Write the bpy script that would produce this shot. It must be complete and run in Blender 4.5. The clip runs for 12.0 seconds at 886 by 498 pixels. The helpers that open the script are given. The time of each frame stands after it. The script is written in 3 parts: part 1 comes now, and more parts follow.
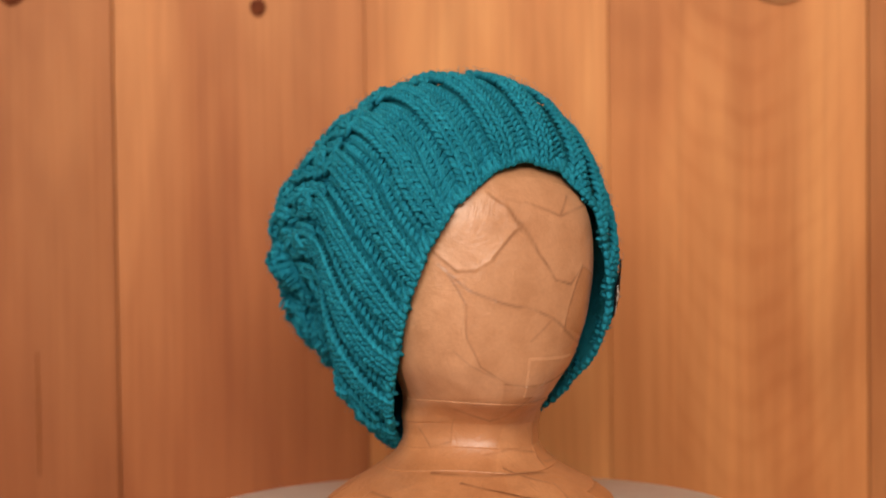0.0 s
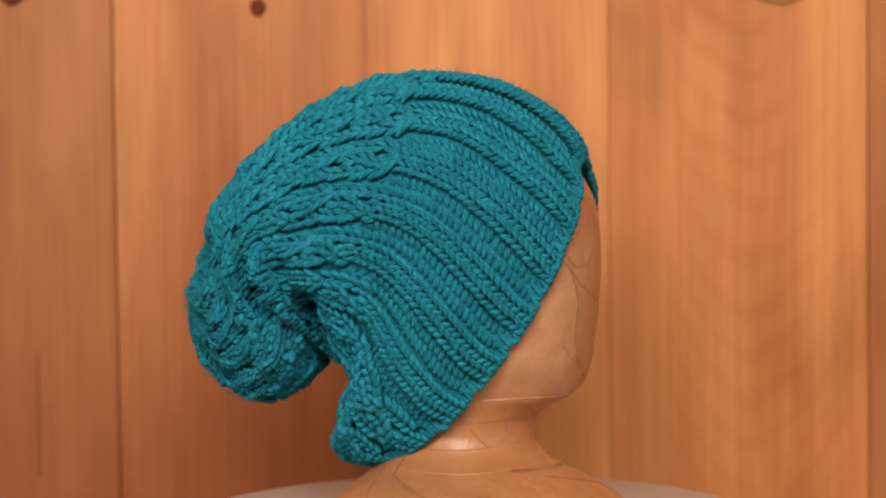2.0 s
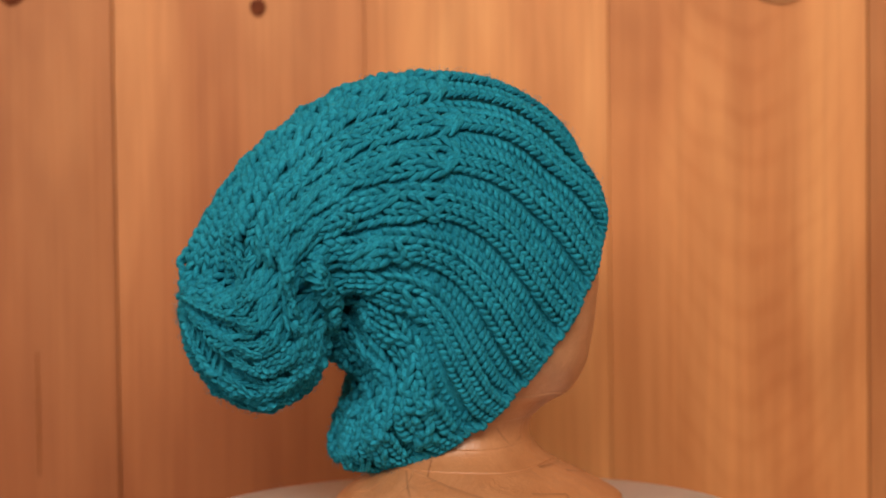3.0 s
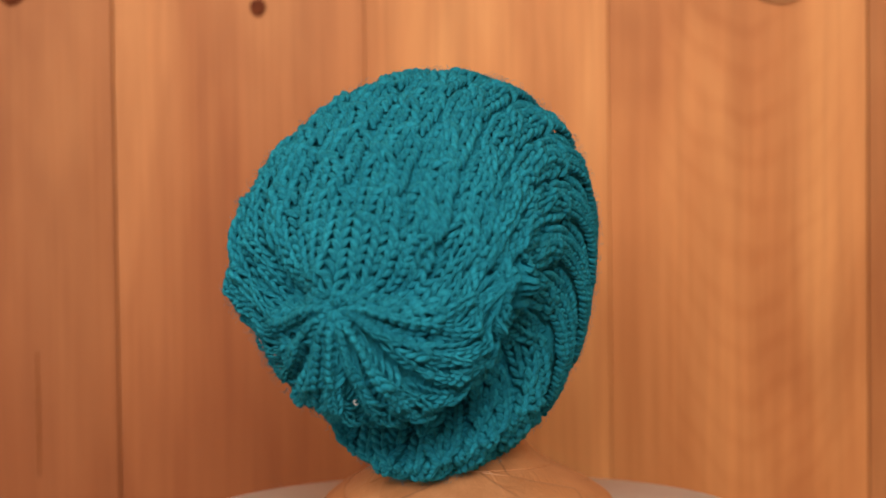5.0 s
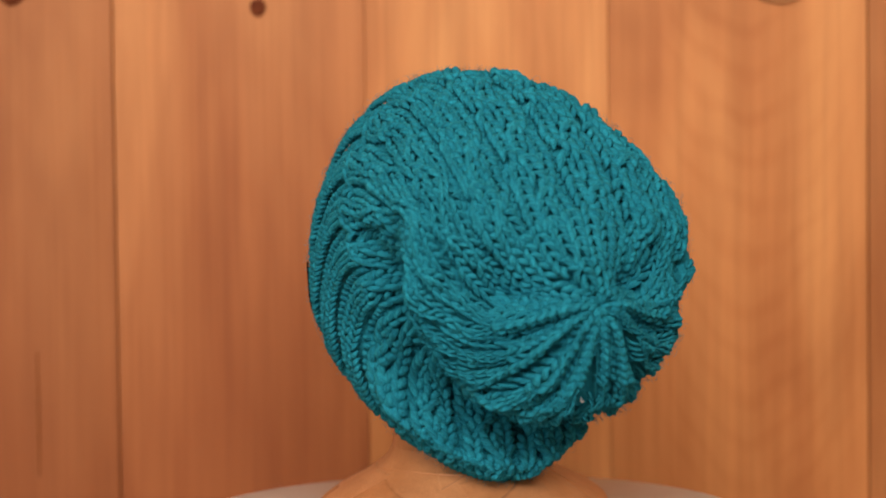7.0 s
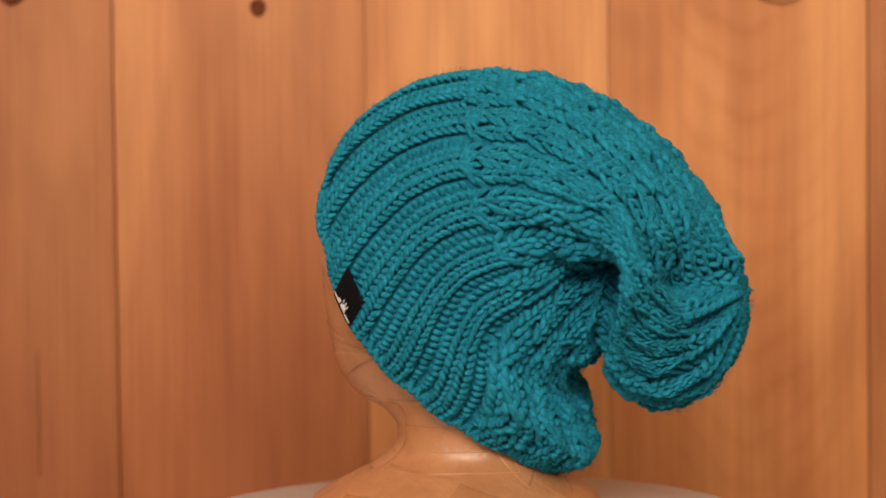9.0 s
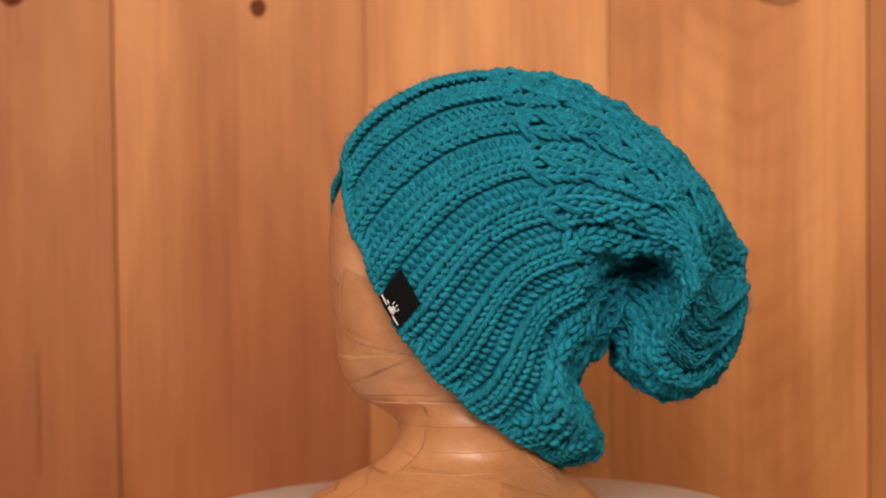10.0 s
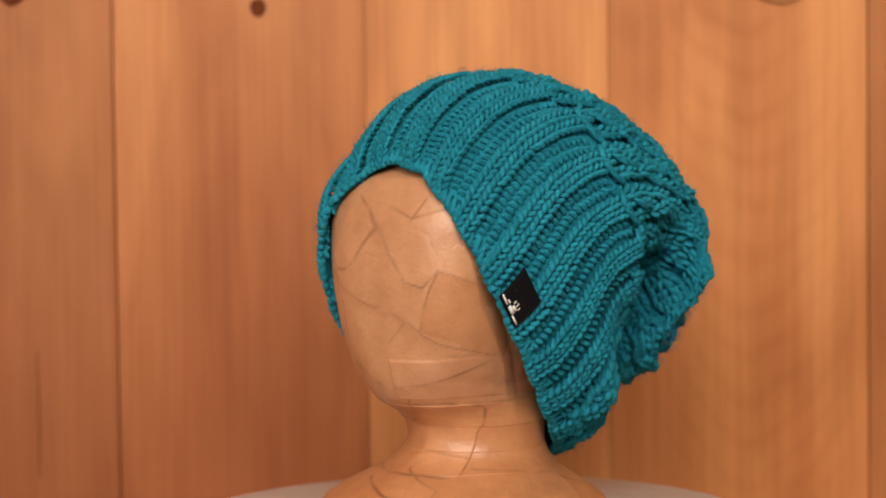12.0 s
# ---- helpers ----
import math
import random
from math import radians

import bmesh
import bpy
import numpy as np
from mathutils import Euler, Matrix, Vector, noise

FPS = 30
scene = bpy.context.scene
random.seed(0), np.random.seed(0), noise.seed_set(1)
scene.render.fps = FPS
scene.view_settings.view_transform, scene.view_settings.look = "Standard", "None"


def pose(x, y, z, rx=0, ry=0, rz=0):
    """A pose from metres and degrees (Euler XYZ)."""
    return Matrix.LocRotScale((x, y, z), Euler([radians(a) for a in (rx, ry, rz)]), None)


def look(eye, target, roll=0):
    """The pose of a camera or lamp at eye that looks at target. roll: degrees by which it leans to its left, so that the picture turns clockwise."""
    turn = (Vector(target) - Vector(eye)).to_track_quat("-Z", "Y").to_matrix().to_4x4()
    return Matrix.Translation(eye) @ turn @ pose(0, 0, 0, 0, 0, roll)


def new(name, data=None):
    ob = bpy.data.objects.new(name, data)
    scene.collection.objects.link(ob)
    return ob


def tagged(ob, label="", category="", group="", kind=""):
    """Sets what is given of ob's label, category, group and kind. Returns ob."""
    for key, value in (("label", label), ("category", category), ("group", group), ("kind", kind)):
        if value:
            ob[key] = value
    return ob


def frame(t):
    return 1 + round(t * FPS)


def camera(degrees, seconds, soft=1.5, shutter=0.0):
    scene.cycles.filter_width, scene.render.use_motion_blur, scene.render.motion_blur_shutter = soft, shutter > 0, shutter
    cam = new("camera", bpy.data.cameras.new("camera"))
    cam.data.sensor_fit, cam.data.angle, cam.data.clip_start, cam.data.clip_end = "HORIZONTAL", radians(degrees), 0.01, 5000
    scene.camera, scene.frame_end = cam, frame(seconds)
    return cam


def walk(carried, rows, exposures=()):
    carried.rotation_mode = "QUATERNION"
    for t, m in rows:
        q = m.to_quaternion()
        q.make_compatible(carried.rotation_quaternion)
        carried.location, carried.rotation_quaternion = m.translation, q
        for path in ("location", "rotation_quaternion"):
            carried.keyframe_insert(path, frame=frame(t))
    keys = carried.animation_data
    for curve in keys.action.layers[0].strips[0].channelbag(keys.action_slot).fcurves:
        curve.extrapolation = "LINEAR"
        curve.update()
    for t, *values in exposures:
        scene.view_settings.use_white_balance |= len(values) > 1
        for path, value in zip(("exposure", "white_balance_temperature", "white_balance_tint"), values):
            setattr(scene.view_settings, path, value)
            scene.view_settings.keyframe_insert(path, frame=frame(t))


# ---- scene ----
cam = camera(21.7, 12.0, soft=1.85)
EYE, AIM = (-0.0155, -1.755, 0.2816), (-0.0155, 0.0, 0.2026)
walk(cam, [(0, look(EYE, AIM, -0.7)), (12, look(EYE, AIM, -0.7))], exposures=[(0, 0.0), (12, 0.0)])
cam.data.dof.use_dof = True
cam.data.dof.focus_distance = 1.68
cam.data.dof.aperture_fstop = 4.5

# ---- light: two windows in the wall behind the camera, plain sky outside ----
world = bpy.data.worlds.new("world")
scene.world = world
world.use_nodes = True
wn = world.node_tree
sky = wn.nodes.new("ShaderNodeTexSky")
sky.sky_type = "NISHITA"
sky.sun_disc = False
sky.sun_elevation = radians(35)
sky.sun_rotation = radians(200)
wn.links.new(sky.outputs[0], wn.nodes["Background"].inputs[0])
wn.nodes["Background"].inputs[1].default_value = 0.1


def window_light(x, y, z, tx, ty, tz, w, h, watts, colour):
    lamp = bpy.data.lights.new("window_daylight", "AREA")
    lamp.shape, lamp.size, lamp.size_y, lamp.energy, lamp.color = "RECTANGLE", w, h, watts, colour
    ob = new("window_daylight", lamp)
    ob.matrix_world = look((x, y, z), (tx, ty, tz))
    return ob


window_light(-0.1, -2.96, 1.6, -0.1, 0.0, 1.6, 2.0, 1.0, 103, (1.0, 0.865, 0.72))


window_light(-1.75, -2.96, 1.0, -1.75, 0.0, 1.0, 1.0, 1.2, 16, (1.0, 0.92, 0.82))


# ---- material helpers ----
def material(name):
    m = bpy.data.materials.new(name)
    m.use_nodes = True
    nt = m.node_tree
    return m, nt, nt.nodes["Principled BSDF"]


def node(nt, kind, **sets):
    n = nt.nodes.new(kind)
    for k, v in sets.items():
        n.inputs[k.replace("_", " ")].default_value = v
    return n


def ramp(nt, fac, stops):
    n = nt.nodes.new("ShaderNodeValToRGB")
    els = n.color_ramp.elements
    while len(els) < len(stops):
        els.new(0.5)
    for e, (p, c) in zip(els, stops):
        e.position, e.color = p, (*c, 1.0)
    nt.links.new(fac, n.inputs[0])
    return n.outputs[0]


def mix(nt, kind, fac, a, b):
    n = nt.nodes.new("ShaderNodeMix")
    n.data_type, n.blend_type = "RGBA", kind
    for sock, val in ((n.inputs[0], fac), (n.inputs[6], a), (n.inputs[7], b)):
        if isinstance(val, bpy.types.NodeSocket):
            nt.links.new(val, sock)
        elif isinstance(val, tuple):
            sock.default_value = (*val, 1.0)
        else:
            sock.default_value = val
    return n.outputs[2]


def bump(nt, bsdf, height, strength, distance, base=None):
    n = node(nt, "ShaderNodeBump", Strength=strength, Distance=distance)
    nt.links.new(height, n.inputs["Height"])
    if base:
        nt.links.new(base, n.inputs["Normal"])
    nt.links.new(n.outputs[0], bsdf.inputs["Normal"])
    return n.outputs[0]


def coords(nt, sx=1.0, sy=1.0, sz=1.0, random_shift=False):
    tc = nt.nodes.new("ShaderNodeTexCoord")
    mp = nt.nodes.new("ShaderNodeMapping")
    mp.inputs["Scale"].default_value = (sx, sy, sz)
    nt.links.new(tc.outputs["Object"], mp.inputs[0])
    if random_shift:
        info = nt.nodes.new("ShaderNodeObjectInfo")
        mul = nt.nodes.new("ShaderNodeMath")
        mul.operation = "MULTIPLY"
        mul.inputs[1].default_value = 37.0
        nt.links.new(info.outputs["Random"], mul.inputs[0])
        nt.links.new(mul.outputs[0], mp.inputs["Location"])
    return mp.outputs[0]


def tex(nt, vec, scale, detail=4.0, rough=0.55, distortion=0.0):
    n = node(nt, "ShaderNodeTexNoise", Scale=scale, Detail=detail, Roughness=rough, Distortion=distortion)
    nt.links.new(vec, n.inputs["Vector"])
    return n.outputs[0]


def yarn_material():
    m, nt, b = material("teal_wool")
    v = coords(nt)
    big = tex(nt, v, 35, 3)
    fine = tex(nt, v, 900, 3, 0.75)
    c = ramp(nt, big, [(0.3, (0.013, 0.238, 0.356)), (0.7, (0.020, 0.298, 0.436))])
    isl = nt.nodes.new("ShaderNodeNewGeometry")
    c = mix(nt, "MULTIPLY", 1.0, c, ramp(nt, isl.outputs["Random Per Island"], [(0.0, (0.82, 0.85, 0.86)), (1.0, (1.15, 1.12, 1.1))]))
    c = mix(nt, "MULTIPLY", 1.0, c, ramp(nt, fine, [(0.34, (0.62, 0.66, 0.66)), (0.62, (1.2, 1.18, 1.18)), (0.74, (1.35, 1.35, 1.32))]))
    nt.links.new(c, b.inputs["Base Color"])
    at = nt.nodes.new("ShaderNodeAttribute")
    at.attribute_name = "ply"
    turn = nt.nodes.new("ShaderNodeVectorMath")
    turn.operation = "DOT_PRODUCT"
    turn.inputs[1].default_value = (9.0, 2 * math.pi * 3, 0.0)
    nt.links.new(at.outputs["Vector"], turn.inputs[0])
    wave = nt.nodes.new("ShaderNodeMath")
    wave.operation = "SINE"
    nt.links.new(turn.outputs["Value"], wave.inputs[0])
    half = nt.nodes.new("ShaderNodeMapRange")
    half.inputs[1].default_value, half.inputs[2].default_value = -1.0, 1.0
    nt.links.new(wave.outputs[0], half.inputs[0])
    # shade in the grooves between plies, painted into the wool colour
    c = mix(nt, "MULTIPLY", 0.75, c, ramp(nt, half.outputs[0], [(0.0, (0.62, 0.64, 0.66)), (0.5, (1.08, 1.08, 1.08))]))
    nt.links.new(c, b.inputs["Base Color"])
    b.inputs["Roughness"].default_value = 0.92
    b.inputs["Specular IOR Level"].default_value = 0.12
    b.inputs["Sheen Weight"].default_value = 0.22
    b.inputs["Sheen Roughness"].default_value = 0.5
    b.inputs["Sheen Tint"].default_value = (0.06, 0.7, 0.78, 1)
    bump(nt, b, fine, 0.9, 0.0010, bump(nt, b, half.outputs[0], 0.6, 0.0008))
    return m


def wood_material(name, cathedral, dim_low=None):
    m, nt, b = material(name)
    broad = tex(nt, coords(nt, 1.0, 1.0, 0.16, True), 9, 3, 0.5, 0.8)
    streak = tex(nt, coords(nt, 1.0, 1.0, 0.012, True), 42, 3, 0.55)
    grain = tex(nt, coords(nt, 1.0, 1.0, 0.02, True), 210, 4, 0.6)
    flow = tex(nt, coords(nt, 1.0, 1.0, 0.35, True), 9, 3, 0.5)
    # growth rings: straight along the board, or nested arcs where the board is flat-sawn
    tc = nt.nodes.new("ShaderNodeTexCoord")
    sep = nt.nodes.new("ShaderNodeSeparateXYZ")
    nt.links.new(tc.outputs["Object"], sep.inputs[0])

    def math_node(op, a, c, clamp=False):
        n = nt.nodes.new("ShaderNodeMath")
        n.operation, n.use_clamp = op, clamp
        for sock, val in zip(n.inputs, (a, c)):
            if isinstance(val, bpy.types.NodeSocket):
                nt.links.new(val, sock)
            else:
                sock.default_value = val
        return n.outputs[0]
    if cathedral:
        x2 = math_node("POWER", math_node("ABSOLUTE", math_node("SUBTRACT", sep.outputs[0], 0.014), 0), 1.6)
        field = math_node("SUBTRACT", math_node("MULTIPLY", sep.outputs[2], 150.0), math_node("MULTIPLY", x2, 760.0))
        wob = math_node("ADD", math_node("MULTIPLY", flow, 17.0), math_node("MULTIPLY", tex(nt, coords(nt, 1.0, 1.0, 0.6, True), 20, 2, 0.5), 5.0))
        field = math_node("ADD", field, wob)
        ring_gain = math_node("SUBTRACT", 0.38, math_node("MULTIPLY", math_node("ABSOLUTE", math_node("SUBTRACT", sep.outputs[0], 0.014), 0), 3.4), True)
    else:
        field = math_node("ADD", math_node("MULTIPLY", sep.outputs[0], 130.0), math_node("MULTIPLY", flow, 30.0))
        ring_gain = 0.13
    ring = math_node("MULTIPLY", math_node("ADD", math_node("SINE", field, 0), 1.0), 0.5)
    c = ramp(nt, broad, [(0.25, (0.43, 0.156, 0.052)), (0.5, (0.57, 0.245, 0.088)), (0.78, (0.70, 0.348, 0.138))])
    blotch = tex(nt, coords(nt, 1.0, 1.0, 0.3, True), 7, 2, 0.5, 1.2)
    c = mix(nt, "MULTIPLY", 1.0, c, ramp(nt, blotch, [(0.3, (0.80, 0.74, 0.70)), (0.55, (1.0, 1.0, 1.0)), (0.75, (1.08, 1.1, 1.12))]))
    c = mix(nt, "MULTIPLY", 0.27, c, ramp(nt, streak, [(0.3, (0.66, 0.55, 0.46)), (0.5, (1.0, 1.0, 1.0)), (0.72, (1.16, 1.2, 1.2))]))
    patch = math_node("MULTIPLY", ramp(nt, tex(nt, coords(nt, 1.0, 1.0, 0.4, True), 13, 2), [(0.35, (0.25, 0.25, 0.25)), (0.65, (1.0, 1.0, 1.0))]), ring_gain)
    c = mix(nt, "MULTIPLY", patch, c, ramp(nt, ring, [(0.0, (0.74, 0.54, 0.36)), (0.55, (1.05, 1.05, 1.03))]))
    c = mix(nt, "MULTIPLY", 0.4, c, ramp(nt, grain, [(0.3, (0.75, 0.68, 0.6)), (0.65, (1.1, 1.1, 1.1))]))
    if dim_low:
        # dimmer light low on the wall, painted darker and redder, narrowing to a ragged tip
        x0, tip, spread = dim_low
        d = math_node("ADD", sep.outputs[2], math_node("MULTIPLY", math_node("ABSOLUTE", math_node("SUBTRACT", sep.outputs[0], x0), 0), spread))
        d = math_node("ADD", math_node("SUBTRACT", tip, d), math_node("MULTIPLY", math_node("SUBTRACT", broad, 0.5), 0.5))
        c = mix(nt, "MULTIPLY", 1.0, c, ramp(nt, math_node("MULTIPLY", d, 2.2), [(0.0, (1.0, 1.0, 1.0)), (0.35, (0.84, 0.77, 0.75)), (0.9, (0.64, 0.50, 0.46))]))
    info = nt.nodes.new("ShaderNodeObjectInfo")
    c = mix(nt, "MULTIPLY", 1.0, c, info.outputs["Color"])
    nt.links.new(c, b.inputs["Base Color"])
    b.inputs["Roughness"].default_value = 0.5
    b.inputs["Specular IOR Level"].default_value = 0.3
    bump(nt, b, grain, 0.15, 0.002)
    return m


def knot_material(name, lo, hi):
    m, nt, b = material(name)
    v = coords(nt)
    n = tex(nt, v, 120, 3)
    nt.links.new(ramp(nt, n, [(0.3, lo), (0.7, hi)]), b.inputs["Base Color"])
    b.inputs["Roughness"].default_value = 0.7
    b.inputs["Specular IOR Level"].default_value = 0.15
    return m


def paper_material():
    m, nt, b = material("taped_kraft_paper")
    v = coords(nt)
    big = tex(nt, v, 11, 3)

    # each pasted piece has a tone and a gloss of its own
    at = nt.nodes.new("ShaderNodeAttribute")
    at.attribute_name = "piece_tone"
    isl = at.outputs["Fac"]
    c = ramp(nt, big, [(0.3, (0.53, 0.258, 0.130)), (0.7, (0.64, 0.335, 0.184))])
    c = mix(nt, "MULTIPLY", 1.0, c, ramp(nt, isl, [(0.0, (0.90, 0.83, 0.74)), (0.5, (0.97, 0.95, 0.93)), (1.0, (1.09, 1.12, 1.15))]))
    c = mix(nt, "MULTIPLY", 0.2, c, ramp(nt, tex(nt, v, 420, 3), [(0.35, (0.8, 0.76, 0.7)), (0.6, (1.05, 1.05, 1.05))]))
    c = mix(nt, "MULTIPLY", 0.5, c, ramp(nt, tex(nt, v, 60, 3), [(0.35, (0.84, 0.77, 0.68)), (0.6, (1.05, 1.05, 1.05))]))
    edge = nt.nodes.new("ShaderNodeAttribute")
    edge.attribute_name = "torn_edge"
    fray = ramp(nt, tex(nt, v, 40, 2), [(0.36, (0.45, 0.45, 0.45)), (0.6, (1.0, 1.0, 1.0))])
    c = mix(nt, "MULTIPLY", fray, c, ramp(nt, edge.outputs["Fac"], [(0.0, (1.0, 1.0, 1.0)), (1.0, (0.26, 0.17, 0.11))]))
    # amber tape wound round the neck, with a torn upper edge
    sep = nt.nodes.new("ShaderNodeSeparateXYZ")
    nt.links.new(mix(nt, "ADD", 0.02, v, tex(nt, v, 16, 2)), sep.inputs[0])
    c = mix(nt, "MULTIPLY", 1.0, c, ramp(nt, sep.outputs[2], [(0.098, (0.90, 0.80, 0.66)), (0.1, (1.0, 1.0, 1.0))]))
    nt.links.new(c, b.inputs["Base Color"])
    b.inputs["Roughness"].default_value = 0.42
    b.inputs["Coat Weight"].default_value = 0.7
    gloss = ramp(nt, isl, [(0.0, (0.22, 0.22, 0.22)), (1.0, (0.50, 0.50, 0.50))])
    nt.links.new(gloss, b.inputs["Coat Roughness"])
    first = bump(nt, b, tex(nt, v, 48, 4, 0.6, 0.9), 0.26, 0.004)
    last = bump(nt, b, tex(nt, v, 190, 3, 0.6, 0.5), 0.25, 0.0012, first)
    nt.links.new(last, b.inputs["Coat Normal"])
    return m


def plain_material(name, lo, hi, rough, scale=60, metal=0.0, relief=0.1):
    m, nt, b = material(name)
    n = tex(nt, coords(nt), scale, 4)
    nt.links.new(ramp(nt, n, [(0.3, lo), (0.7, hi)]), b.inputs["Base Color"])
    b.inputs["Roughness"].default_value = rough
    b.inputs["Metallic"].default_value = metal
    bump(nt, b, n, relief, 0.002)
    return m


YARN = yarn_material()
WOOD = wood_material("varnished_fir", False)
WOOD_FLAT = wood_material("varnished_flat_sawn_fir", True)
# fir with the wall's light falloff painted into its lower part
WOOD_DIM_LOW = wood_material("varnished_fir_dimmed_low", False, (-0.01, -0.37, 1.6))
KNOT = knot_material("dark_wood_knot", (0.09, 0.018, 0.006), (0.19, 0.048, 0.016))
PALE_KNOT = knot_material("pale_wood_knot", (0.46, 0.20, 0.085), (0.62, 0.31, 0.14))
STREAK = knot_material("resin_streak", (0.26, 0.085, 0.030), (0.38, 0.14, 0.05))
PAPER = paper_material()
DISC = plain_material("off_white_laminate", (0.52, 0.48, 0.46), (0.58, 0.54, 0.52), 0.45, 25, 0, 0.05)
STEEL = plain_material("grey_steel", (0.30, 0.30, 0.30), (0.36, 0.36, 0.36), 0.35, 80, 1.0)
PLASTER = plain_material("warm_plaster", (0.40, 0.35, 0.29), (0.46, 0.40, 0.33), 0.9, 18)
FLOORING = plain_material("brown_floor", (0.22, 0.13, 0.07), (0.30, 0.18, 0.10), 0.5, 30)
TAG = plain_material("black_woven_satin", (0.004, 0.004, 0.005), (0.007, 0.007, 0.008), 0.95, 900, 0.0, 0.02)
TAG.node_tree.nodes["Principled BSDF"].inputs["Specular IOR Level"].default_value = 0.1
THREAD = plain_material("white_thread", (0.70, 0.70, 0.70), (0.82, 0.82, 0.82), 0.7, 900)


# ---- mesh helpers ----
def link(name, me, mat, parent=None, label=""):
    me.materials.append(mat)
    ob = new(name, me)
    ob.parent = parent
    if label:
        tagged(ob, label)
    return ob


def part(name, bm, mat, parent=None, label="", smooth=True):
    me = bpy.data.meshes.new(name)
    bm.to_mesh(me)
    bm.free()
    for p in me.polygons:
        p.use_smooth = smooth
    return link(name, me, mat, parent, label)


def from_arrays(name, verts, quads, mat, parent=None, label=""):
    me = bpy.data.meshes.new(name)
    me.vertices.add(len(verts))
    me.vertices.foreach_set("co", np.ascontiguousarray(verts, dtype=np.float32).ravel())
    me.loops.add(quads.size)
    me.loops.foreach_set("vertex_index", np.ascontiguousarray(quads, dtype=np.int32).ravel())
    me.polygons.add(len(quads))
    me.polygons.foreach_set("loop_start", np.arange(0, quads.size, 4, dtype=np.int32))
    me.polygons.foreach_set("use_smooth", np.ones(len(quads), dtype=bool))
    me.update(calc_edges=True)
    return link(name, me, mat, parent, label)


def box(sx, sy, sz, bevel=0.0, seg=2):
    bm = bmesh.new()
    bmesh.ops.create_cube(bm, size=1.0, matrix=Matrix.Diagonal((sx, sy, sz, 1)))
    if bevel:
        bmesh.ops.bevel(bm, geom=bm.edges[:], offset=bevel, segments=seg, affect="EDGES", profile=0.5)
    return bm


def lathe(profile, steps=96):
    bm = bmesh.new()
    rings = [[bm.verts.new((r * math.cos(a), r * math.sin(a), z)) for a in (2 * math.pi * i / steps for i in range(steps))] for r, z in profile]
    for a, b in zip(rings, rings[1:]):
        for i in range(steps):
            j = (i + 1) % steps
            bm.faces.new((a[i], a[j], b[j], b[i]))
    bm.faces.new(rings[0][::-1])
    bm.faces.new(rings[-1])
    return bm


def spline(rows, n):
    """Catmull-Rom through the rows, n samples."""
    p = np.array(rows, dtype=float)
    u = np.linspace(0, len(p) - 1, n)
    i = np.clip(u.astype(int), 0, len(p) - 2)
    f = (u - i)[:, None]
    q = np.vstack([2 * p[0] - p[1], p, 2 * p[-1] - p[-2]])
    a, b, c, d = q[i], q[i + 1], q[i + 2], q[i + 3]
    return 0.5 * (2 * b + (c - a) * f + (2 * a - 5 * b + 4 * c - d) * f ** 2 + (3 * b - a - 3 * c + d) * f ** 3)


# ---- the room ----
FLOOR_Z, CEIL_Z, WALL_Y = -0.72, 2.3, 0.43


def room():
    def slab(name, sx, sy, sz, x, y, z, mat, label, cat):
        ob = part(name, box(sx, sy, sz), mat, None, "", False)
        ob.location = (x, y, z)
        return tagged(ob, label, cat, kind="structure")
    slab("floor", 5.2, 4.0, 0.1, 0, -1.3, FLOOR_Z - 0.05, FLOORING, "plain brown floor under the stand", "floor")
    slab("ceiling", 5.2, 4.0, 0.1, 0, -1.3, CEIL_Z + 0.05, PLASTER, "plain warm white ceiling", "ceiling")
    mid, tall = (FLOOR_Z + CEIL_Z) / 2, CEIL_Z - FLOOR_Z
    slab("wall_west", 0.1, 4.0, tall, -2.55, -1.3, mid, PLASTER, "plain warm plaster side wall", "wall")
    slab("wall_east", 0.1, 4.0, tall, 2.55, -1.3, mid, PLASTER, "plain warm plaster side wall", "wall")
    slab("wall_south_edge", 0.25, 0.1, tall, -2.375, -3.05, mid, PLASTER, "plain plaster wall beside the window", "wall")
    slab("wall_south_under", 1.0, 0.1, 0.4 - FLOOR_Z, -1.75, -3.05, (0.4 + FLOOR_Z) / 2, PLASTER, "plain plaster wall below the window", "wall")
    slab("wall_south_over", 1.0, 0.1, CEIL_Z - 1.6, -1.75, -3.05, (CEIL_Z + 1.6) / 2, PLASTER, "plain plaster wall above the window", "wall")
    slab("wall_south_left", 0.15, 0.1, tall, -1.175, -3.05, mid, PLASTER, "plain plaster wall beside the window", "wall")
    slab("wall_south_right", 1.7, 0.1, tall, 1.75, -3.05, mid, PLASTER, "plain plaster wall beside the window", "wall")
    low, up = 1.1 - FLOOR_Z, CEIL_Z - 2.1
    slab("wall_south_low", 2.0, 0.1, low, -0.1, -3.05, FLOOR_Z + low / 2, PLASTER, "plain plaster wall below the window", "wall")
    slab("wall_south_high", 2.0, 0.1, up, -0.1, -3.05, CEIL_Z - up / 2, PLASTER, "plain plaster wall above the window", "wall")


